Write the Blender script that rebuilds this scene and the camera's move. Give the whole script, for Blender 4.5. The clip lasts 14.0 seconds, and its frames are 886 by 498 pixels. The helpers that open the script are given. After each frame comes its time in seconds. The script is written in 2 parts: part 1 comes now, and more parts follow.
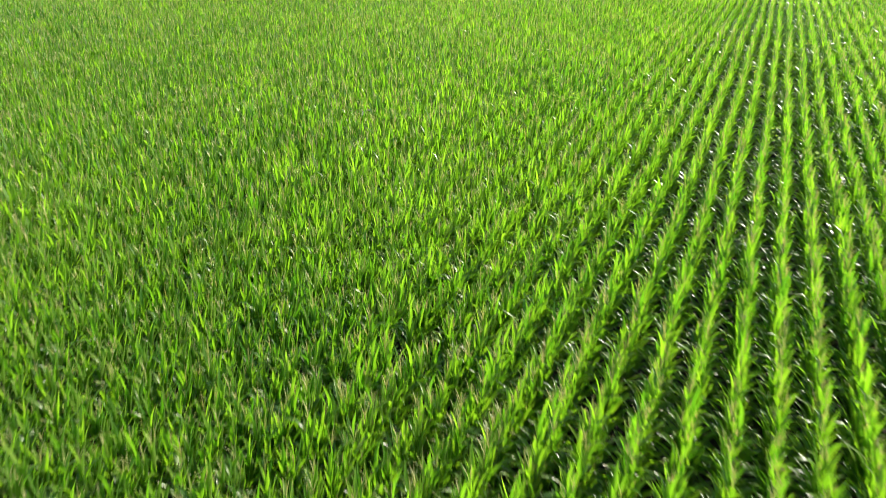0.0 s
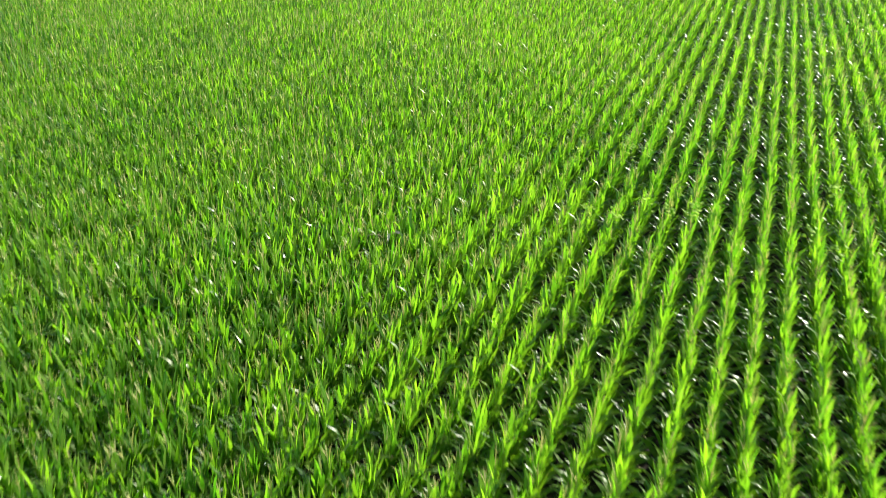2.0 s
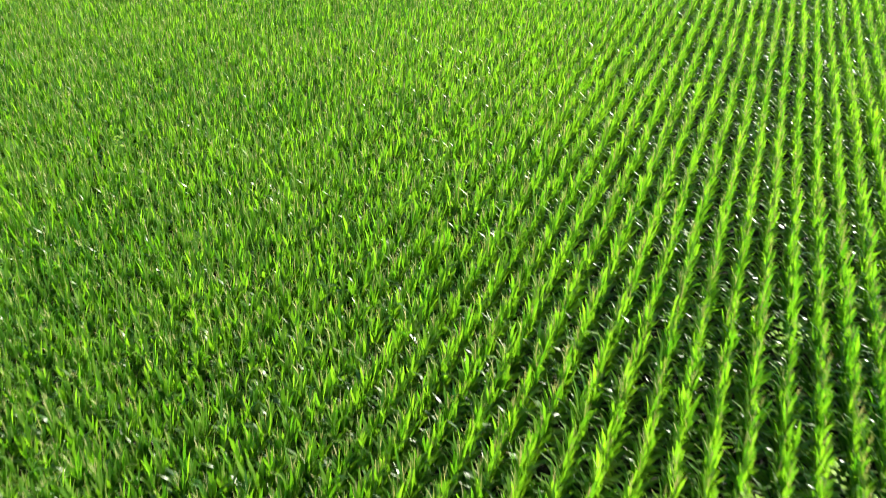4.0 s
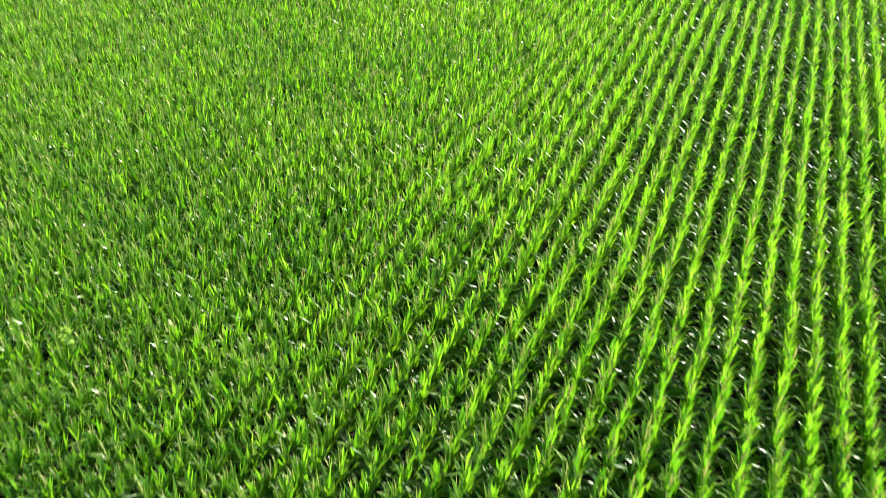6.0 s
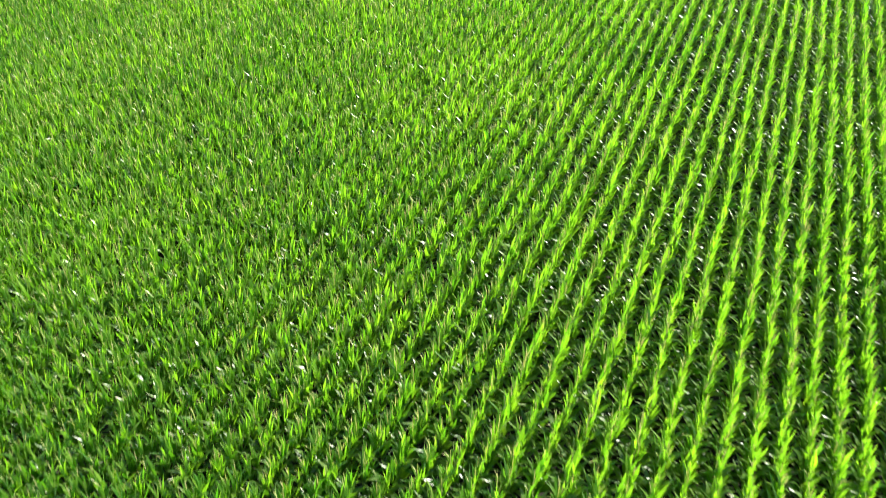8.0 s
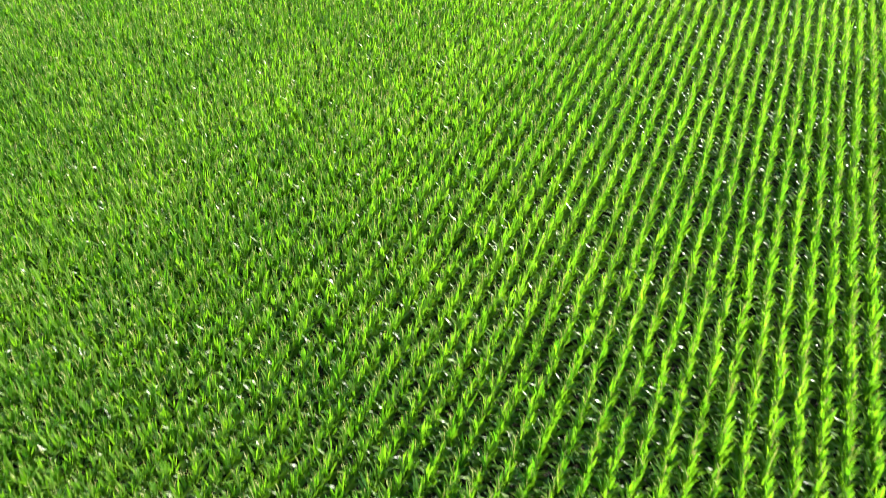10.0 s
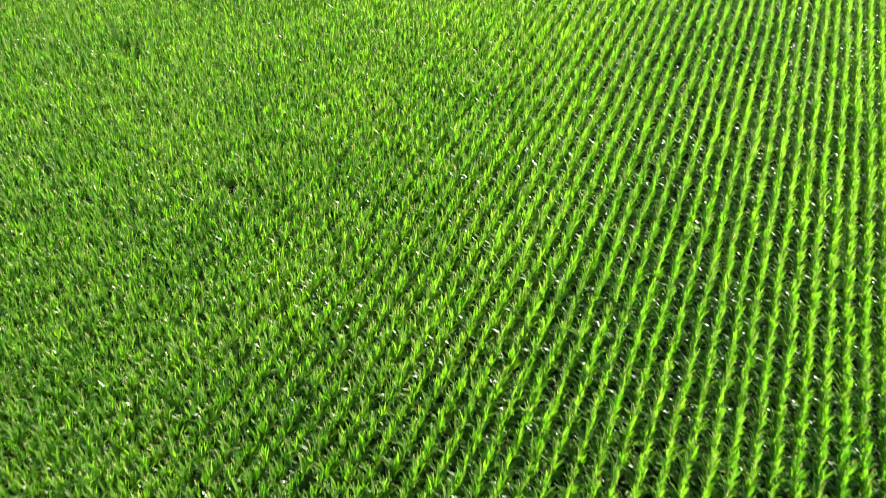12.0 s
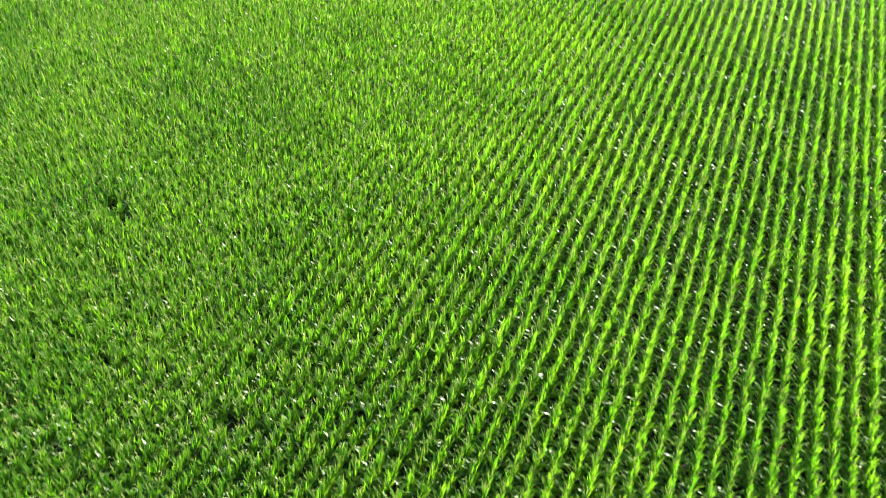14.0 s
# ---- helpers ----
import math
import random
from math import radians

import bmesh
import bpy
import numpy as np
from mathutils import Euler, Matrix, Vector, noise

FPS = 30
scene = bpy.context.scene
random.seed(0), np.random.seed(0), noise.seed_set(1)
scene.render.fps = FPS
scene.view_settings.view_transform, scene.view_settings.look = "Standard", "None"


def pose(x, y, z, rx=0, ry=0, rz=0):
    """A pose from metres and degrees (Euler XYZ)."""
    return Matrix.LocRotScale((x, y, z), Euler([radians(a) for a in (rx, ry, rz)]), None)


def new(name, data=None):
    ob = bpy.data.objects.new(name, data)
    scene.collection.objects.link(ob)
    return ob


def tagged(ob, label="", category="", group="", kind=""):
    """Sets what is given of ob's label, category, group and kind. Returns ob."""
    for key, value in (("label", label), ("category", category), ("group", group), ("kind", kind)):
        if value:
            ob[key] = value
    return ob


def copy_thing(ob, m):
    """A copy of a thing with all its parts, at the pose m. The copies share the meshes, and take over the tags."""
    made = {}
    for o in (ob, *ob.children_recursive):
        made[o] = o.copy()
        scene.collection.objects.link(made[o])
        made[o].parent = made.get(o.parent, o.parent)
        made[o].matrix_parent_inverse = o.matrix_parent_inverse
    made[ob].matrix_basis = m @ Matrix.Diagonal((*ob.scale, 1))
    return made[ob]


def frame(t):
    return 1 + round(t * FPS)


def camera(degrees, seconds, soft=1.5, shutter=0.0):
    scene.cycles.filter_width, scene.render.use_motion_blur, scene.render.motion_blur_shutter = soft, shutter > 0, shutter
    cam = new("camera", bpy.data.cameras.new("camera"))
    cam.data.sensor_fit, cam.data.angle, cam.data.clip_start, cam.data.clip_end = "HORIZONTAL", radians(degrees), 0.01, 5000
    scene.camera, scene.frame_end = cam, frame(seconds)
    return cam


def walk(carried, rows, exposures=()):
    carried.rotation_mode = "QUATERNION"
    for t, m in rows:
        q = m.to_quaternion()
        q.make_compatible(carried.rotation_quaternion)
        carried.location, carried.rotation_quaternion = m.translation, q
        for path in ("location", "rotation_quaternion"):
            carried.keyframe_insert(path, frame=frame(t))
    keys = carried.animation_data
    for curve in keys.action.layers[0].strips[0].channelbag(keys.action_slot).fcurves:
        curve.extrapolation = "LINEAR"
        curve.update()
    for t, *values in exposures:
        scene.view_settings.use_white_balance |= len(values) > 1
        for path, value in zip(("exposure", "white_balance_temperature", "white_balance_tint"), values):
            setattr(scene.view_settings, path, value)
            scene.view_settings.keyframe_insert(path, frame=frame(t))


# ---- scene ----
cam = camera(58.00, 14.0, soft=0.5, shutter=0.45)
PATH = [
    (0, pose(-1.127, 0.000, 10.101) @ pose(0, 0, 0, 0, 0, 21.859) @ pose(0, 0, 0, 66.839) @ pose(0, 0, 0, 0, 0, 0.214)),
    (0.5, pose(-2.873, 2.920, 10.738) @ pose(0, 0, 0, 0, 0, 21.681) @ pose(0, 0, 0, 65.861) @ pose(0, 0, 0, 0, 0, 0.344)),
    (1, pose(-4.751, 6.034, 11.377) @ pose(0, 0, 0, 0, 0, 21.521) @ pose(0, 0, 0, 64.763) @ pose(0, 0, 0, 0, 0, 0.472)),
    (1.5, pose(-6.341, 8.664, 11.870) @ pose(0, 0, 0, 0, 0, 21.387) @ pose(0, 0, 0, 63.831) @ pose(0, 0, 0, 0, 0, 0.557)),
    (2, pose(-8.045, 11.450, 12.393) @ pose(0, 0, 0, 0, 0, 21.245) @ pose(0, 0, 0, 62.921) @ pose(0, 0, 0, 0, 0, 0.617)),
    (2.5, pose(-9.496, 13.872, 12.961) @ pose(0, 0, 0, 0, 0, 21.095) @ pose(0, 0, 0, 61.981) @ pose(0, 0, 0, 0, 0, 0.639)),
    (3, pose(-10.987, 16.426, 13.635) @ pose(0, 0, 0, 0, 0, 21.014) @ pose(0, 0, 0, 60.979) @ pose(0, 0, 0, 0, 0, 0.616)),
    (3.2, pose(-11.542, 17.453, 13.902) @ pose(0, 0, 0, 0, 0, 21.029) @ pose(0, 0, 0, 60.562) @ pose(0, 0, 0, 0, 0, 0.606)),
    (5.3, pose(-17.859, 28.478, 16.092) @ pose(0, 0, 0, 0, 0, 22.245) @ pose(0, 0, 0, 56.511) @ pose(0, 0, 0, 0, 0, 0.621)),
    (5.5, pose(-18.499, 29.551, 16.344) @ pose(0, 0, 0, 0, 0, 22.285) @ pose(0, 0, 0, 56.147) @ pose(0, 0, 0, 0, 0, 0.618)),
    (6, pose(-20.115, 32.151, 17.031) @ pose(0, 0, 0, 0, 0, 22.239) @ pose(0, 0, 0, 55.188) @ pose(0, 0, 0, 0, 0, 0.610)),
    (6.5, pose(-21.682, 34.593, 17.709) @ pose(0, 0, 0, 0, 0, 22.176) @ pose(0, 0, 0, 54.304) @ pose(0, 0, 0, 0, 0, 0.624)),
    (7, pose(-23.190, 36.851, 18.340) @ pose(0, 0, 0, 0, 0, 22.137) @ pose(0, 0, 0, 53.611) @ pose(0, 0, 0, 0, 0, 0.639)),
    (7.5, pose(-24.711, 39.143, 18.944) @ pose(0, 0, 0, 0, 0, 22.107) @ pose(0, 0, 0, 53.063) @ pose(0, 0, 0, 0, 0, 0.611)),
    (7.7, pose(-25.324, 40.088, 19.223) @ pose(0, 0, 0, 0, 0, 22.107) @ pose(0, 0, 0, 52.861) @ pose(0, 0, 0, 0, 0, 0.594)),
    (9.8, pose(-32.036, 50.592, 22.397) @ pose(0, 0, 0, 0, 0, 22.233) @ pose(0, 0, 0, 50.689) @ pose(0, 0, 0, 0, 0, 0.367)),
    (10, pose(-32.724, 51.648, 22.784) @ pose(0, 0, 0, 0, 0, 22.222) @ pose(0, 0, 0, 50.515) @ pose(0, 0, 0, 0, 0, 0.373)),
    (10.5, pose(-34.512, 54.404, 23.876) @ pose(0, 0, 0, 0, 0, 22.122) @ pose(0, 0, 0, 49.945) @ pose(0, 0, 0, 0, 0, 0.459)),
    (11, pose(-36.440, 57.348, 24.856) @ pose(0, 0, 0, 0, 0, 21.999) @ pose(0, 0, 0, 49.537) @ pose(0, 0, 0, 0, 0, 0.584)),
    (11.5, pose(-38.299, 60.253, 25.754) @ pose(0, 0, 0, 0, 0, 21.880) @ pose(0, 0, 0, 49.304) @ pose(0, 0, 0, 0, 0, 0.739)),
    (12, pose(-40.101, 63.166, 26.572) @ pose(0, 0, 0, 0, 0, 21.786) @ pose(0, 0, 0, 49.149) @ pose(0, 0, 0, 0, 0, 0.886)),
    (12.5, pose(-41.827, 66.051, 27.420) @ pose(0, 0, 0, 0, 0, 21.790) @ pose(0, 0, 0, 49.042) @ pose(0, 0, 0, 0, 0, 0.982)),
    (13, pose(-43.478, 68.948, 28.261) @ pose(0, 0, 0, 0, 0, 21.936) @ pose(0, 0, 0, 48.977) @ pose(0, 0, 0, 0, 0, 0.988)),
    (13.5, pose(-44.969, 71.644, 29.158) @ pose(0, 0, 0, 0, 0, 22.210) @ pose(0, 0, 0, 48.994) @ pose(0, 0, 0, 0, 0, 0.862)),
    (14, pose(-46.456, 74.321, 29.889) @ pose(0, 0, 0, 0, 0, 22.506) @ pose(0, 0, 0, 49.161) @ pose(0, 0, 0, 0, 0, 0.671)),
]
walk(cam, PATH, exposures=((0, 1.38, 6600, 18), (1.2, 1.44, 6550, 14), (3.1, 1.55, 6500, 10), (7.6, 1.84, 6500, 10), (14, 1.94, 6500, 10)))

# ---- light ----
SUN_AZIMUTH = radians(-46)      # clockwise from the rows' direction, seen from above
SUN_HEIGHT = radians(34)
sun_dir = Vector((-math.sin(SUN_AZIMUTH) * math.cos(SUN_HEIGHT), math.cos(SUN_AZIMUTH) * math.cos(SUN_HEIGHT), math.sin(SUN_HEIGHT)))
world = bpy.data.worlds.new("world")
scene.world = world
world.use_nodes = True
wn = world.node_tree.nodes
sky = wn.new("ShaderNodeTexSky")
sky.sky_type = "NISHITA"
sky.sun_disc = False
sky.sun_elevation = SUN_HEIGHT
sky.sun_rotation = -SUN_AZIMUTH
world.node_tree.links.new(sky.outputs["Color"], wn["Background"].inputs["Color"])
wn["Background"].inputs["Strength"].default_value = 0.1
sun = new("sun", bpy.data.lights.new("sun", "SUN"))
sun.data.energy = 5.0
sun.data.angle = radians(0.55)
sun.data.color = (1.0, 0.95, 0.83)
sun.matrix_world = Matrix.Translation((0, 0, 60)) @ sun_dir.to_track_quat("Z", "Y").to_matrix().to_4x4()

# ---- materials ----


def material(name):
    m = bpy.data.materials.new(name)
    m.use_nodes = True
    nt = m.node_tree
    nt.nodes.clear()
    return m, nt.nodes, nt.links


def ramp(nodes, stops):
    r = nodes.new("ShaderNodeValToRGB")
    e = r.color_ramp.elements
    while len(e) < len(stops):
        e.new(0.5)
    for el, (p, c) in zip(e, stops):
        el.position, el.color = p, (*c, 1)
    return r


def math_node(nodes, links, op, a, b):
    n = nodes.new("ShaderNodeMath")
    n.operation = op
    for k, v in enumerate((a, b)):
        if isinstance(v, (int, float)):
            n.inputs[k].default_value = v
        else:
            links.new(v, n.inputs[k])
    return n.outputs[0]


def mix_color(nodes, links, kind, fac, a, b):
    n = nodes.new("ShaderNodeMix")
    n.data_type, n.blend_type = "RGBA", kind
    for sock, v in ((n.inputs[0], fac), (n.inputs[6], a), (n.inputs[7], b)):
        if isinstance(v, (int, float)):
            sock.default_value = v
        elif isinstance(v, tuple):
            sock.default_value = (*v, 1)
        else:
            links.new(v, sock)
    return n.outputs[2]


def leaf_material(name, dark, light, thin_dark, thin_light, gloss=0.28, through_part=0.52):
    """A thin green blade: glossy skin, light that passes through it, pale midrib, dry tips, patches over the field."""
    m, nodes, links = material(name)
    geo = nodes.new("ShaderNodeNewGeometry")
    info = nodes.new("ShaderNodeObjectInfo")
    seed = math_node(nodes, links, "FRACT", math_node(nodes, links, "ADD", geo.outputs["Random Per Island"], info.outputs["Random"]), 0.0)
    field = nodes.new("ShaderNodeTexNoise")
    field.inputs["Scale"].default_value = 0.11
    field.inputs["Detail"].default_value = 4
    links.new(geo.outputs["Position"], field.inputs["Vector"])
    grain = nodes.new("ShaderNodeTexNoise")
    grain.inputs["Scale"].default_value = 14
    grain.inputs["Detail"].default_value = 3
    links.new(geo.outputs["Position"], grain.inputs["Vector"])
    tone = math_node(nodes, links, "ADD", math_node(nodes, links, "MULTIPLY", seed, 0.75),
                     math_node(nodes, links, "MULTIPLY", grain.outputs["Fac"], 0.3))
    tone = math_node(nodes, links, "ADD", tone, math_node(nodes, links, "MULTIPLY", math_node(nodes, links, "SUBTRACT", field.outputs["Fac"], 0.5), 0.9))
    skin = ramp(nodes, [(0.1, dark), (0.9, light)])
    glow = ramp(nodes, [(0.1, thin_dark), (0.9, thin_light)])
    for r in (skin, glow):
        links.new(tone, r.inputs["Fac"])
    at = nodes.new("ShaderNodeAttribute")
    at.attribute_name = "blade"
    sep = nodes.new("ShaderNodeSeparateXYZ")
    links.new(at.outputs["Vector"], sep.inputs[0])
    # pale midrib
    off = math_node(nodes, links, "ABSOLUTE", math_node(nodes, links, "SUBTRACT", sep.outputs["X"], 0.5), 0.0)
    rib = math_node(nodes, links, "LESS_THAN", off, 0.055)
    # dry, tan tips on a few blades
    dry = math_node(nodes, links, "MULTIPLY", math_node(nodes, links, "GREATER_THAN", math_node(nodes, links, "ADD", sep.outputs["Y"], math_node(nodes, links, "MULTIPLY", grain.outputs["Fac"], 0.2)), 1.0),
                    math_node(nodes, links, "GREATER_THAN", seed, 0.82))
    skin_c = mix_color(nodes, links, "MIX", math_node(nodes, links, "MULTIPLY", rib, 0.5), skin.outputs["Color"], (0.2, 0.3, 0.1))
    skin_c = mix_color(nodes, links, "MIX", math_node(nodes, links, "MULTIPLY", dry, 0.8), skin_c, (0.36, 0.31, 0.13))
    glow_c = mix_color(nodes, links, "MIX", math_node(nodes, links, "MULTIPLY", dry, 0.8), glow.outputs["Color"], (0.32, 0.26, 0.08))
    bs = nodes.new("ShaderNodeBsdfPrincipled")
    links.new(skin_c, bs.inputs["Base Color"])
    rough = math_node(nodes, links, "ADD", math_node(nodes, links, "MULTIPLY", grain.outputs["Fac"], 0.2), gloss - 0.1)
    links.new(rough, bs.inputs["Roughness"])
    bs.inputs["Specular IOR Level"].default_value = 0.42
    tr = nodes.new("ShaderNodeBsdfTranslucent")
    links.new(glow_c, tr.inputs["Color"])
    add = nodes.new("ShaderNodeMixShader")
    add.inputs[0].default_value = through_part
    links.new(bs.outputs[0], add.inputs[1])
    links.new(tr.outputs[0], add.inputs[2])
    bump = nodes.new("ShaderNodeBump")
    bump.inputs["Strength"].default_value = 0.3
    bump.inputs["Distance"].default_value = 0.01
    links.new(grain.outputs["Fac"], bump.inputs["Height"])
    links.new(bump.outputs[0], bs.inputs["Normal"])
    out = nodes.new("ShaderNodeOutputMaterial")
    links.new(add.outputs[0], out.inputs["Surface"])
    return m


CORN = leaf_material("corn_leaf", (0.018, 0.08, 0.009), (0.125, 0.205, 0.027), (0.092, 0.34, 0.007), (0.3, 0.62, 0.016), 0.32)
STALK = leaf_material("corn_stalk", (0.07, 0.14, 0.025), (0.13, 0.2, 0.04), (0.1, 0.2, 0.01), (0.15, 0.25, 0.02), 0.5, 0.1)
TASSEL = leaf_material("corn_tassel", (0.28, 0.31, 0.1), (0.42, 0.4, 0.16), (0.36, 0.4, 0.06), (0.52, 0.48, 0.14), 0.6, 0.35)
DRY = leaf_material("dry_leaf", (0.5, 0.42, 0.28), (0.66, 0.58, 0.42), (0.3, 0.25, 0.12), (0.4, 0.34, 0.2), 0.5, 0.3)
WEED = leaf_material("weed_leaf", (0.16, 0.28, 0.02), (0.26, 0.38, 0.035), (0.38, 0.68, 0.02), (0.58, 0.85, 0.04), 0.65, 0.5)


def soil_material():
    m, nodes, links = material("soil")
    geo = nodes.new("ShaderNodeNewGeometry")
    big = nodes.new("ShaderNodeTexNoise")
    big.inputs["Scale"].default_value = 0.7
    big.inputs["Detail"].default_value = 6
    small = nodes.new("ShaderNodeTexNoise")
    small.inputs["Scale"].default_value = 22
    small.inputs["Detail"].default_value = 8
    small.inputs["Roughness"].default_value = 0.7
    for n in (big, small):
        links.new(geo.outputs["Position"], n.inputs["Vector"])
    t = math_node(nodes, links, "ADD", math_node(nodes, links, "MULTIPLY", big.outputs["Fac"], 0.5), math_node(nodes, links, "MULTIPLY", small.outputs["Fac"], 0.5))
    r = ramp(nodes, [(0.3, (0.012, 0.0105, 0.006)), (0.7, (0.036, 0.028, 0.016))])
    links.new(t, r.inputs["Fac"])
    bs = nodes.new("ShaderNodeBsdfPrincipled")
    links.new(r.outputs["Color"], bs.inputs["Base Color"])
    bs.inputs["Roughness"].default_value = 0.95
    bump = nodes.new("ShaderNodeBump")
    bump.inputs["Distance"].default_value = 0.05
    links.new(small.outputs["Fac"], bump.inputs["Height"])
    links.new(bump.outputs[0], bs.inputs["Normal"])
    out = nodes.new("ShaderNodeOutputMaterial")
    links.new(bs.outputs[0], out.inputs["Surface"])
    return m


SOIL = soil_material()

# ---- ground ----
ROW = 0.76                     # distance between rows, which run along y


def build_ground():
    near = np.arange(-130, 175.1, 2.5)
    far = np.array([12, 30, 70, 160, 400, 1000, 2500.0])
    line = np.concatenate([near[0] - far[::-1], near, near[-1] + far])
    gx, gy = np.meshgrid(line, line, indexing="ij")
    gz = 0.03 * np.sin(gx * 0.9 + 0.4 * np.sin(gy * 0.31)) * np.cos(gy * 0.7)
    n = len(line)
    idx = np.arange(n * n).reshape(n, n)
    quads = np.stack([idx[:-1, :-1], idx[1:, :-1], idx[1:, 1:], idx[:-1, 1:]], -1).reshape(-1, 4)
    me = bpy.data.meshes.new("ground")
    me.from_pydata(np.stack([gx, gy, gz], -1).reshape(-1, 3).tolist(), [], quads.tolist())
    me.materials.append(SOIL)
    return tagged(new("ground", me), "bare brown soil between the rows of the field", "soil", kind="structure")


build_ground()

# ---- corn ----


def blade(rng, base, azimuth, length, width, lean0, lean1, segments, fold, twist=0.0):
    """One leaf: verts, faces, blade coordinates. It rises from base, leaning lean0 from upright and lean1 at its tip. fold: two strips in a V, else one flat."""
    t = np.linspace(0, 1, segments + 1)
    lean = lean0 + (lean1 - lean0) * t ** 2.2
    step = length / segments
    mid = (lean[1:] + lean[:-1]) / 2
    out = np.concatenate([[0], np.cumsum(np.sin(mid))]) * step
    up = np.concatenate([[0], np.cumsum(np.cos(mid))]) * step
    w = width * np.clip(np.minimum(0.45 + 2.2 * t, 1.0), 0, 1) * np.clip(1 - t ** 3.0, 0, 1) ** 0.75
    side = np.array([-math.sin(azimuth), math.cos(azimuth), 0.0])
    ahead = np.array([math.cos(azimuth), math.sin(azimuth), 0.0])
    turn = twist * t
    nrm = np.stack([np.cos(lean)[:, None] * ahead * -1 + np.sin(lean)[:, None] * np.array([0, 0, 1.0])], 0)[0]
    sides = np.cos(turn)[:, None] * side + np.sin(turn)[:, None] * nrm
    wave = np.sin(t * 9 + rng.uniform(0, 6)) * width * 0.18
    centre = base + out[:, None] * ahead + up[:, None] * np.array([0, 0, 1.0]) + wave[:, None] * side
    v, c, f = [], [], []
    across = (-0.5, 0.0, 0.5) if fold else (-0.5, 0.5)
    k = len(across)
    for i in range(segments):
        for a in across:
            lift = (abs(a) * 0.55 if fold else 0.0) * w[i]
            v.append(centre[i] + a * w[i] * sides[i] + lift * nrm[i])
            c.append((a + 0.5, t[i], 0))
    v.append(centre[-1])
    c.append((0.5, 1.0, 0))
    for i in range(segments - 1):
        for j in range(k - 1):
            p = i * k + j
            f.append((p, p + 1, p + k + 1, p + k))
    p = (segments - 1) * k
    for j in range(k - 1):
        f.append((p + j, p + j + 1, p + k))
    return np.array(v), f, np.array(c)


def stem(rng, height, thick, sides, lean):
    """A tapered stalk with a little lean."""
    v, c, f = [], [], []
    levels = 3
    for i in range(levels):
        t = i / (levels - 1)
        for j in range(sides):
            a = 2 * math.pi * j / sides
            r = thick * (1 - 0.6 * t)
            v.append((r * math.cos(a) + lean[0] * t * t, r * math.sin(a) + lean[1] * t * t, height * t))
            c.append((0.0, t * 0.5, 0))
    for i in range(levels - 1):
        for j in range(sides):
            a, b = i * sides + j, i * sides + (j + 1) % sides
            f.append((a, b, b + sides, a + sides))
    return np.array(v), f, np.array(c)


def plant_plan(rng, tassel):
    """The numbers of one corn plant: its stalk, and for each leaf its kind, height, side, length, width and lean."""
    height = rng.uniform(1.22, 1.5)
    across = rng.normal(0, 0.7) + (0 if rng.random() < 0.5 else math.pi)
    kinds = [("low", 0.3 + 0.2 * i) for i in range(3)] + [("arched", 0.47 + 0.13 * i) for i in range(4)] + [("upright", 0.82 + (height - 0.88) * i / 6) for i in range(7)]
    leaves = []
    for i, (kind, z) in enumerate(kinds):
        az = across + (i % 2) * math.pi + rng.normal(0, 0.6)
        if kind == "low":
            lean0, lean1, length, width = rng.uniform(0.45, 0.8), rng.uniform(1.0, 1.7), rng.uniform(0.7, 0.95), rng.uniform(0.1, 0.13)
        elif kind == "arched":
            lean0, lean1 = rng.uniform(0.2, 0.45), rng.uniform(1.2, 2.2) if rng.random() < 0.7 else rng.uniform(0.4, 0.8)
            length, width = rng.uniform(0.7, 0.95), rng.uniform(0.085, 0.115)
        else:
            lean0, lean1 = rng.uniform(0.03, 0.3), rng.uniform(0.1, 0.52) if rng.random() < 0.84 else rng.uniform(1.2, 2.1)
            length, width = rng.uniform(0.52, 0.86), rng.uniform(0.065, 0.095)
        leaves.append((kind, z, az, length, width, lean0, lean1, rng.normal(0, 0.45), rng.integers(1 << 30)))
    return dict(height=height, leaves=leaves, lean=rng.normal(0, 0.04, 2), tassel=tassel, seed=rng.integers(1 << 30))


# for each detail: strips along an upright or low leaf and an arched one, whether leaves are folded, how many of each kind stay, and how much wider they are
DETAIL = {
    4: ((7, 7), True, dict(low=3, arched=4, upright=7), dict(low=1, arched=1, upright=1)),
    3: ((3, 4), True, dict(low=2, arched=4, upright=7), dict(low=1.1, arched=1, upright=1)),
    2: ((3, 3), False, dict(low=2, arched=4, upright=7), dict(low=1.3, arched=1.05, upright=1)),
    1: ((2, 3), False, dict(low=2, arched=3, upright=6), dict(low=1.6, arched=1.3, upright=1.15)),
    0: ((2, 2), False, dict(low=1, arched=1, upright=1), dict(low=2.8, arched=3.2, upright=3)),
}


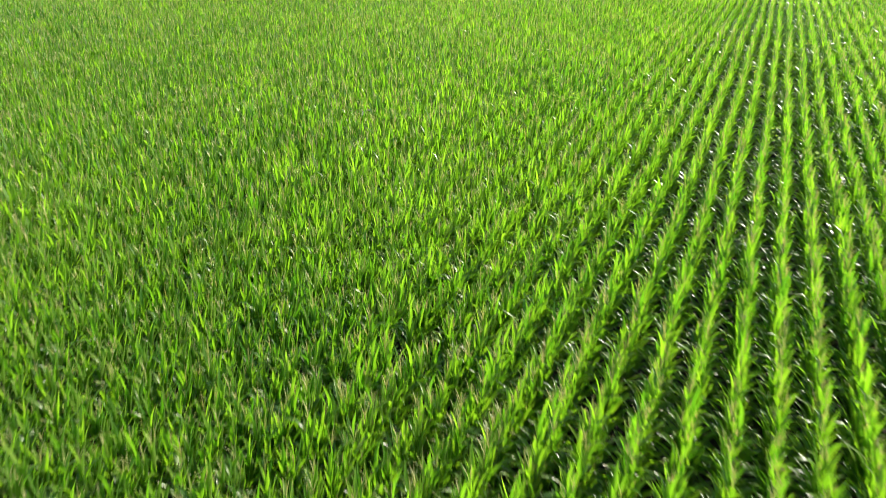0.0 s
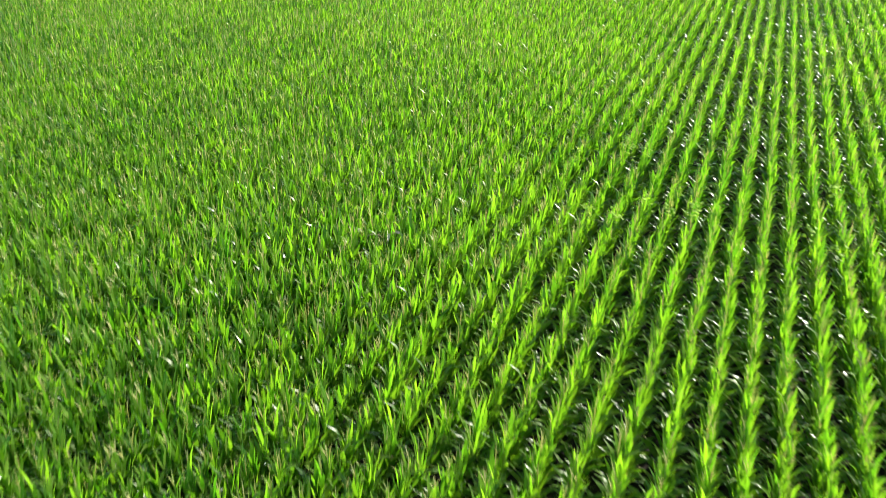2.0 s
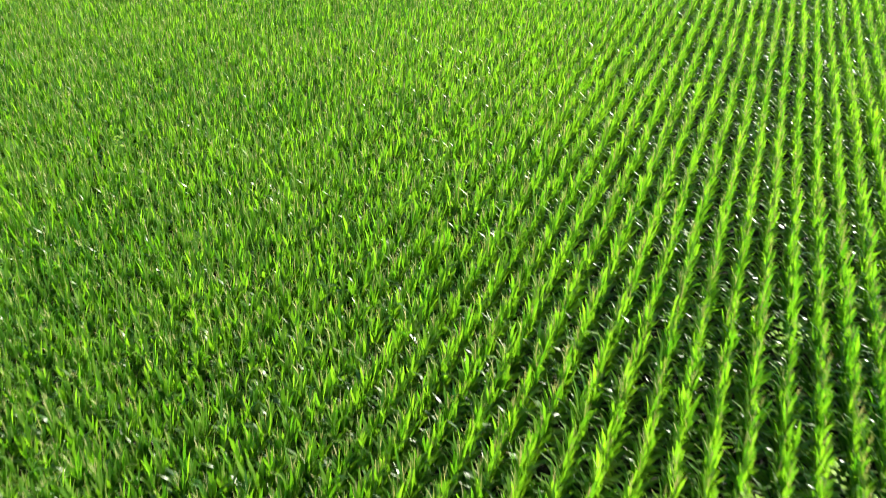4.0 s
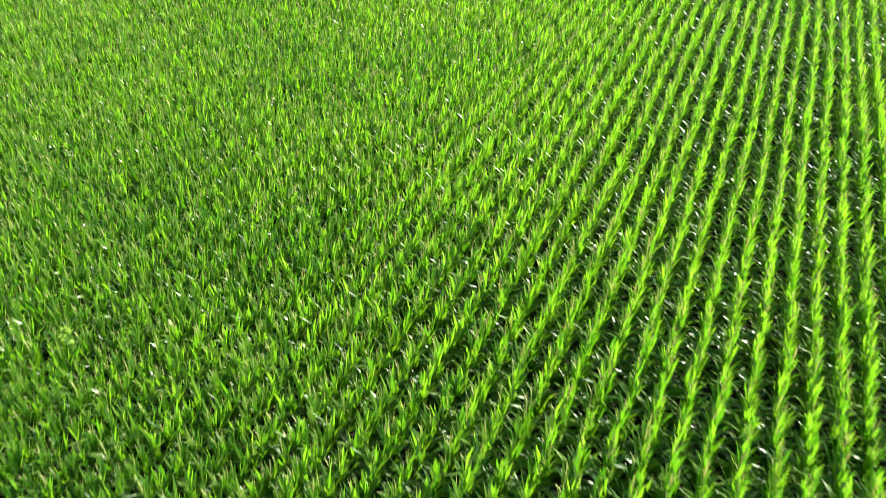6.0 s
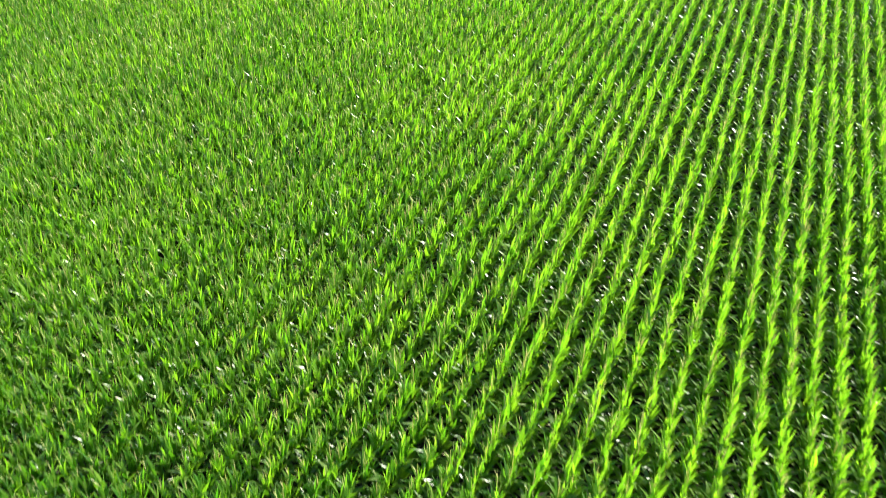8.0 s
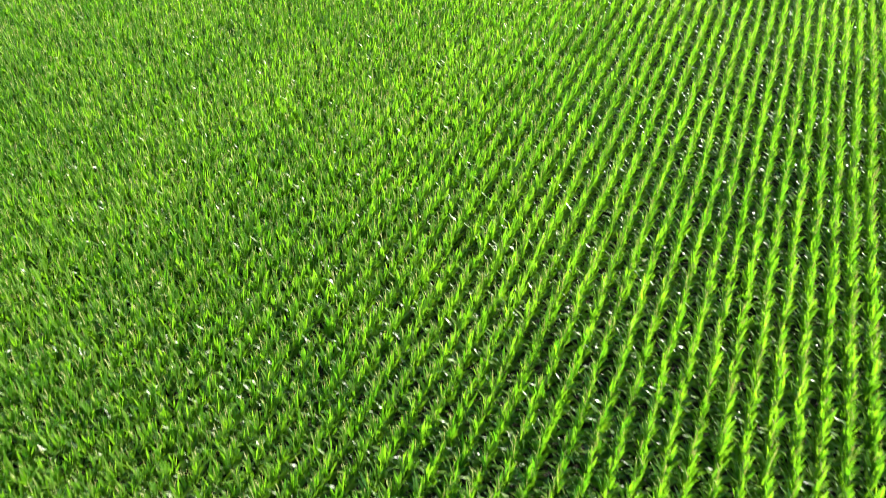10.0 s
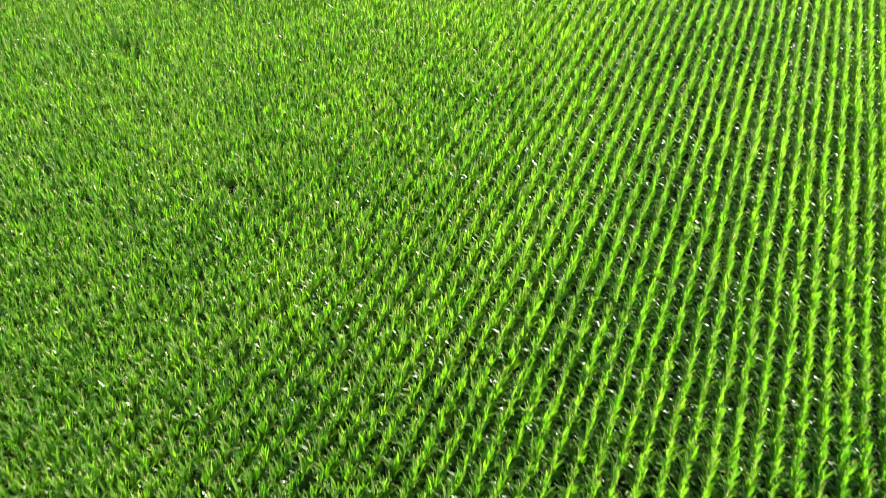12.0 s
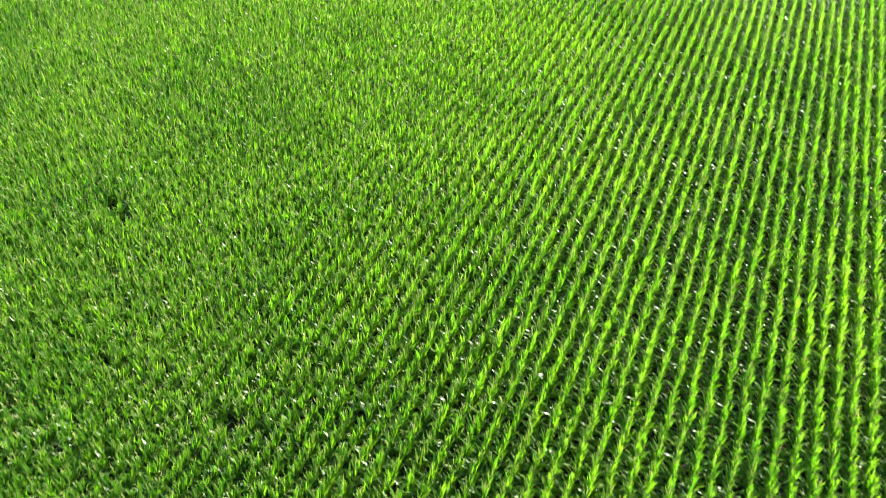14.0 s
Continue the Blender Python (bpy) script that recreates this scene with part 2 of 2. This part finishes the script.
def plant_pieces(plan, detail):
    """(name, verts, faces, blade coordinates, material slot) for each piece of a plant, by DETAIL."""
    rng = np.random.default_rng(plan["seed"])
    pieces = []
    h, lean = plan["height"], plan["lean"]
    strips, fold, keep, wider = DETAIL[detail]
    if detail == 4:
        pieces.append(("stalk", *stem(rng, h, 0.013, 6, lean), 1))
    left = dict(keep)
    for kind, z, az, length, width, l0, l1, tw, seed in plan["leaves"][::-1]:
        left[kind] -= 1
        if left[kind] < 0:
            continue
        t = z / h
        base = np.array([lean[0] * t * t, lean[1] * t * t, z])
        pieces.append(("leaf", *blade(np.random.default_rng(seed), base, az, length, width * wider[kind], l0, l1, strips[kind == "arched"], fold, tw), 0))
    if plan["tassel"] and detail >= 1:
        top = np.array([lean[0], lean[1], h - 0.1])
        vs, fs, cs, n = [], [], [], 0
        for k in range((2, 2, 3, 4, 7)[detail]):
            wide = (0.03, 0.03, 0.024, 0.018, 0.014)[detail]
            if k == 0:
                v, f, c = blade(rng, top, rng.uniform(0, 6.28), 0.82, wide, 0.02, rng.uniform(0.05, 0.2), 3 if detail == 4 else 2, False)
            else:
                v, f, c = blade(rng, top + (0, 0, rng.uniform(0.3, 0.45)), rng.uniform(0, 6.28), rng.uniform(0.25, 0.36), wide, rng.uniform(0.2, 0.5), rng.uniform(0.4, 1.1), 3 if detail == 4 else 2, False)
            vs.append(v), cs.append(c), fs.extend(tuple(i + n for i in q) for q in f)
            n += len(v)
        pieces.append(("tassel", np.concatenate(vs), fs, np.concatenate(cs), 2))
    return pieces


SLOTS = (CORN, STALK, TASSEL)


def piece_mesh(name, v, f, c, mat):
    me = bpy.data.meshes.new(name)
    me.from_pydata(np.asarray(v).tolist(), [], f)
    at = me.attributes.new("blade", "FLOAT_VECTOR", "POINT")
    at.data.foreach_set("vector", np.asarray(c, dtype=np.float32).ravel())
    me.materials.append(mat)
    me.shade_smooth()
    return me


plan_rng = np.random.default_rng(5)
PLANS = [plant_plan(plan_rng, i % 9 in (0, 2, 4, 5, 7)) for i in range(30)]


def merged(pieces):
    """One plant as flat arrays: verts, blade coordinates, loop starts' sizes, loops, slots."""
    v = np.concatenate([p[1] for p in pieces])
    c = np.concatenate([p[3] for p in pieces])
    sizes, loops, slots, n = [], [], [], 0
    for _, pv, pf, _, slot in pieces:
        for q in pf:
            sizes.append(len(q))
            loops.extend(i + n for i in q)
            slots.append(slot)
        n += len(pv)
    return v.astype(np.float32), c.astype(np.float32), np.array(sizes, np.int32), np.array(loops, np.int32), np.array(slots, np.int32)


def inside(poly, x, y):
    ok = np.ones(len(x), bool)
    for (ax, ay), (bx, by) in zip(poly, poly[1:] + poly[:1]):
        ok &= (bx - ax) * (y - ay) - (by - ay) * (x - ax) >= 0
    return ok


# the stretches of field under the flight, one after the other, its heading, and the patch of single plants
SEEN = [
    [(-71, 58), (-12, 5), (3, 12), (10, 94)],
    [(-64, 55), (-16, 12), (0, 19), (5, 87), (-2, 84), (-61, 58)],
    [(-63, 64), (-61, 57), (-24, 23), (-5, 30), (-1, 83), (-11, 88)],
    [(-70, 74), (-63, 63), (-33, 35), (-12, 44), (-11, 87), (-18, 97)],
    [(-81, 88), (-69, 72), (-41, 45), (-17, 55), (-16, 96), (-24, 112)],
    [(-93, 103), (-90, 99), (-87, 95), (-84, 91), (-81, 87), (-50, 58), (-23, 69), (-23, 111), (-30, 131)],
    [(-107, 119), (-93, 102), (-61, 70), (-30, 83), (-29, 130), (-31, 135), (-34, 146), (-36, 151)],
]
HEADING = (-0.594, 0.804)
PATCH = (-8.8, 0.4, 10.4, 14.4)
# spots where plants are missing
BARE = [(-78.05, 100.87), (-76.95, 100.33), (-62.88, 90.66), (-30.27, 112.26), (-7.24, 13.69)]
crop_rng = np.random.default_rng(11)


def row_places():
    """Where the corn stands: x, y of every plant."""
    xs, ys = [], []
    for k in range(-152, 24):
        y = np.arange(-12, 164, 0.165)
        y = y + crop_rng.normal(0, 0.035, len(y))
        keep = crop_rng.random(len(y)) > 0.03
        drift = 0.03 * np.sin(y * 0.23 + k) + 0.02 * np.sin(y * 0.9 + 2 * k)
        xs.append((ROW * k + drift + crop_rng.normal(0, 0.05, len(y)))[keep])
        ys.append(y[keep])
    return np.concatenate(xs), np.concatenate(ys)


def build_crop(x, y, detail):
    """All plants of the joined crop as one mesh."""
    V, C, S, L, M, n = [], [], [], [], [], 0
    kinds = {d: [merged(plant_pieces(p, d)) for p in PLANS] for d in (0, 1, 2, 3)}
    pick = crop_rng.integers(0, len(PLANS), len(x))
    flip = crop_rng.integers(0, 2, len(x)) * math.pi + crop_rng.normal(0, 0.2, len(x))
    vigour = 1 + 0.05 * np.sin(x * 0.21 + 1.3 * np.sin(y * 0.13)) + crop_rng.normal(0, 0.055, len(x))
    for d in (0, 1, 2, 3):
        for i in range(len(PLANS)):
            m = np.nonzero((detail == d) & (pick == i))[0]
            if not len(m):
                continue
            v, c, s, l, g = kinds[d][i]
            ca, sa, sc = np.cos(flip[m])[:, None], np.sin(flip[m])[:, None], vigour[m][:, None]
            w = np.empty((len(m), len(v), 3), np.float32)
            w[:, :, 0] = (v[:, 0] * ca - v[:, 1] * sa) * sc + x[m][:, None]
            w[:, :, 1] = (v[:, 0] * sa + v[:, 1] * ca) * sc + y[m][:, None]
            w[:, :, 2] = v[:, 2] * sc
            V.append(w.reshape(-1, 3))
            C.append(np.tile(c, (len(m), 1)))
            S.append(np.tile(s, len(m)))
            M.append(np.tile(g, len(m)))
            L.append((l[None, :] + n + np.arange(len(m))[:, None] * len(v)).ravel())
            n += len(m) * len(v)
    V, C, S, M, L = (np.concatenate(a) for a in (V, C, S, M, L))
    me = bpy.data.meshes.new("corn_crop")
    me.vertices.add(len(V))
    me.vertices.foreach_set("co", V.ravel())
    me.loops.add(len(L))
    me.loops.foreach_set("vertex_index", L.astype(np.int32))
    me.polygons.add(len(S))
    me.polygons.foreach_set("loop_start", np.concatenate([[0], np.cumsum(S)[:-1]]).astype(np.int32))
    me.polygons.foreach_set("material_index", M)
    me.polygons.foreach_set("use_smooth", np.ones(len(S), bool))
    at = me.attributes.new("blade", "FLOAT_VECTOR", "POINT")
    at.data.foreach_set("vector", C.ravel())
    for m in SLOTS:
        me.materials.append(m)
    me.update(calc_edges=True)
    print("crop plants", len(x), "triangles", int((S - 2).sum()))
    return tagged(new("corn_crop", me), "tall green corn crop standing in straight parallel rows", "corn", kind="stuff")


def build_single_plants(x, y):
    """Plants of the patch, each with its own stalk, leaves and tassel."""
    made = []
    for i in range(12):
        root = tagged(new("corn_plant"), "tall green corn plant with upright arching leaves", "corn plant", "corn plants in the rows")
        for name, v, f, c, slot in plant_pieces(PLANS[i], 4):
            p = new(name, piece_mesh(name, v, f, c, SLOTS[slot]))
            p.parent = root
        if PLANS[i]["tassel"]:
            root["label"] = "tall green corn plant with a tan tassel on top"
        made.append(root)
    for n, (px, py) in enumerate(zip(x, y)):
        m = pose(px, py, 0, 0, 0, 180 * (n * 7 % 2) + crop_rng.normal(0, 12))
        if n < len(made):
            made[n].matrix_basis = m
        else:
            copy_thing(made[crop_rng.integers(0, len(made))], m)
    print("single plants", len(x))


px, py = row_places()
in_patch = (px > PATCH[0]) & (px < PATCH[1]) & (py > PATCH[2]) & (py < PATCH[3])
along = px * HEADING[0] + py * HEADING[1]
beside = px * HEADING[1] - py * HEADING[0]
level = np.where(np.any([inside(poly, px, py) for poly in SEEN], axis=0), 1, 0)
level[(along < 47) & (np.abs(beside - 1) < 15) & (level == 1)] = 2
level[(along < 24) & (np.abs(beside - 1) < 11) & (level == 2)] = 3
thin = np.zeros(len(px), bool)
for gx, gy in BARE:
    thin |= (np.abs(px - gx) < 0.42) & (np.abs(py - gy) < 0.4)
stand = (level > 0) | (np.arange(len(px)) % 2 == 0)
stand &= ~thin
px, py, level, in_patch = px[stand], py[stand], level[stand], in_patch[stand]
build_crop(px[~in_patch], py[~in_patch], level[~in_patch])
build_single_plants(px[in_patch], py[in_patch])

# ---- weeds among the corn ----


def round_leaf(rng, at, azimuth, size, tilt):
    """A broad, lobed leaf with a raised rim, facing up."""
    n = 9
    v, c = [(0.0, 0.0, 0.0)], [(0.5, 0.3, 0)]
    for i in range(n):
        a = 2 * math.pi * i / n
        r = size * (0.42 + 0.08 * math.cos(3 * a) + rng.uniform(-0.03, 0.03))
        v.append((r * math.cos(a) + size * 0.3, r * math.sin(a), 0.12 * size * math.cos(2 * a) - 0.05 * size))
        c.append((0.2 if i % 2 else 0.8, 0.4, 0))
    v[0] = (size * 0.3, 0, 0.03 * size)
    f = [(0, 1 + i, 1 + (i + 1) % n) for i in range(n)]
    m = Matrix.Translation(at) @ pose(0, 0, 0, 0, 0, math.degrees(azimuth)) @ pose(0, 0, 0, 0, math.degrees(tilt))
    return [tuple(m @ Vector(p)) for p in v], f, c


def build_weed(x, y, seed):
    """A broad-leaved weed that climbs up between the corn to its top."""
    rng = np.random.default_rng(seed)
    height = rng.uniform(2.2, 2.45)
    root = tagged(new("weed"), "yellow-green broad-leaved weed climbing among the corn", "weed", "weeds in the field")
    v, f, c = stem(rng, height, 0.008, 5, rng.normal(0, 0.06, 2))
    new("stem", piece_mesh("stem", v, f, c, STALK)).parent = root
    for k in range(11):
        z = height - 0.45 * rng.random() ** 2
        az = k * 2.4 + rng.normal(0, 0.3)
        reach = rng.uniform(0.02, 0.22)
        at = Vector((reach * math.cos(az), reach * math.sin(az), z + rng.uniform(0, 0.08)))
        v, f, c = round_leaf(rng, at, az, rng.uniform(0.1, 0.18), rng.uniform(-0.3, 0.6))
        new("leaf", piece_mesh("leaf", v, f, c, WEED)).parent = root
    root.matrix_basis = pose(x, y, 0, 0, 0, rng.uniform(0, 360))


WEEDS = [(-4.77, 63.08), (-1.78, 46.26), (-4.89, 38.91), (-5.69, 35.19), (-4.99, 34.41), (-8.99, 35.56), (-1.38, 40.79), (-0.47, 32.43), (1.1, 57.29), (1.04, 29.57), (-11.74, 39.99), (-13.54, 38.9), (-11.94, 40.69), (-11.24, 40.81), (-10.48, 35.77), (-9.69, 34.87), (-9.08, 35.68), (-11.19, 34.07), (-12.08, 34.43), (-39.98, 95.43), (-36.3, 43.85)]
for n, (wx, wy) in enumerate(WEEDS):
    build_weed(wx, wy, 40 + n)


def build_dry_leaf(x, y, z, azimuth, seed):
    """A withered leaf that hangs bent over the plants round it."""
    rng = np.random.default_rng(seed)
    v, f, c = blade(rng, np.zeros(3), 0.0, 0.6, 0.1, 0.9, 2.2, 7, True, 1.2)
    ob = new("dry_leaf", piece_mesh("dry_leaf", v, f, c, DRY))
    tagged(ob, "pale straw-coloured withered corn leaf hanging in the crop", "leaf", "withered leaves")
    ob.matrix_basis = pose(x, y, z, 0, 0, math.degrees(azimuth))


for n, (dx, dy) in enumerate([(-17.54, 31.2), (-17.39, 30.96), (-17.69, 31.11)]):
    build_dry_leaf(dx, dy, 1.62, 2.1 * n, 90 + n)
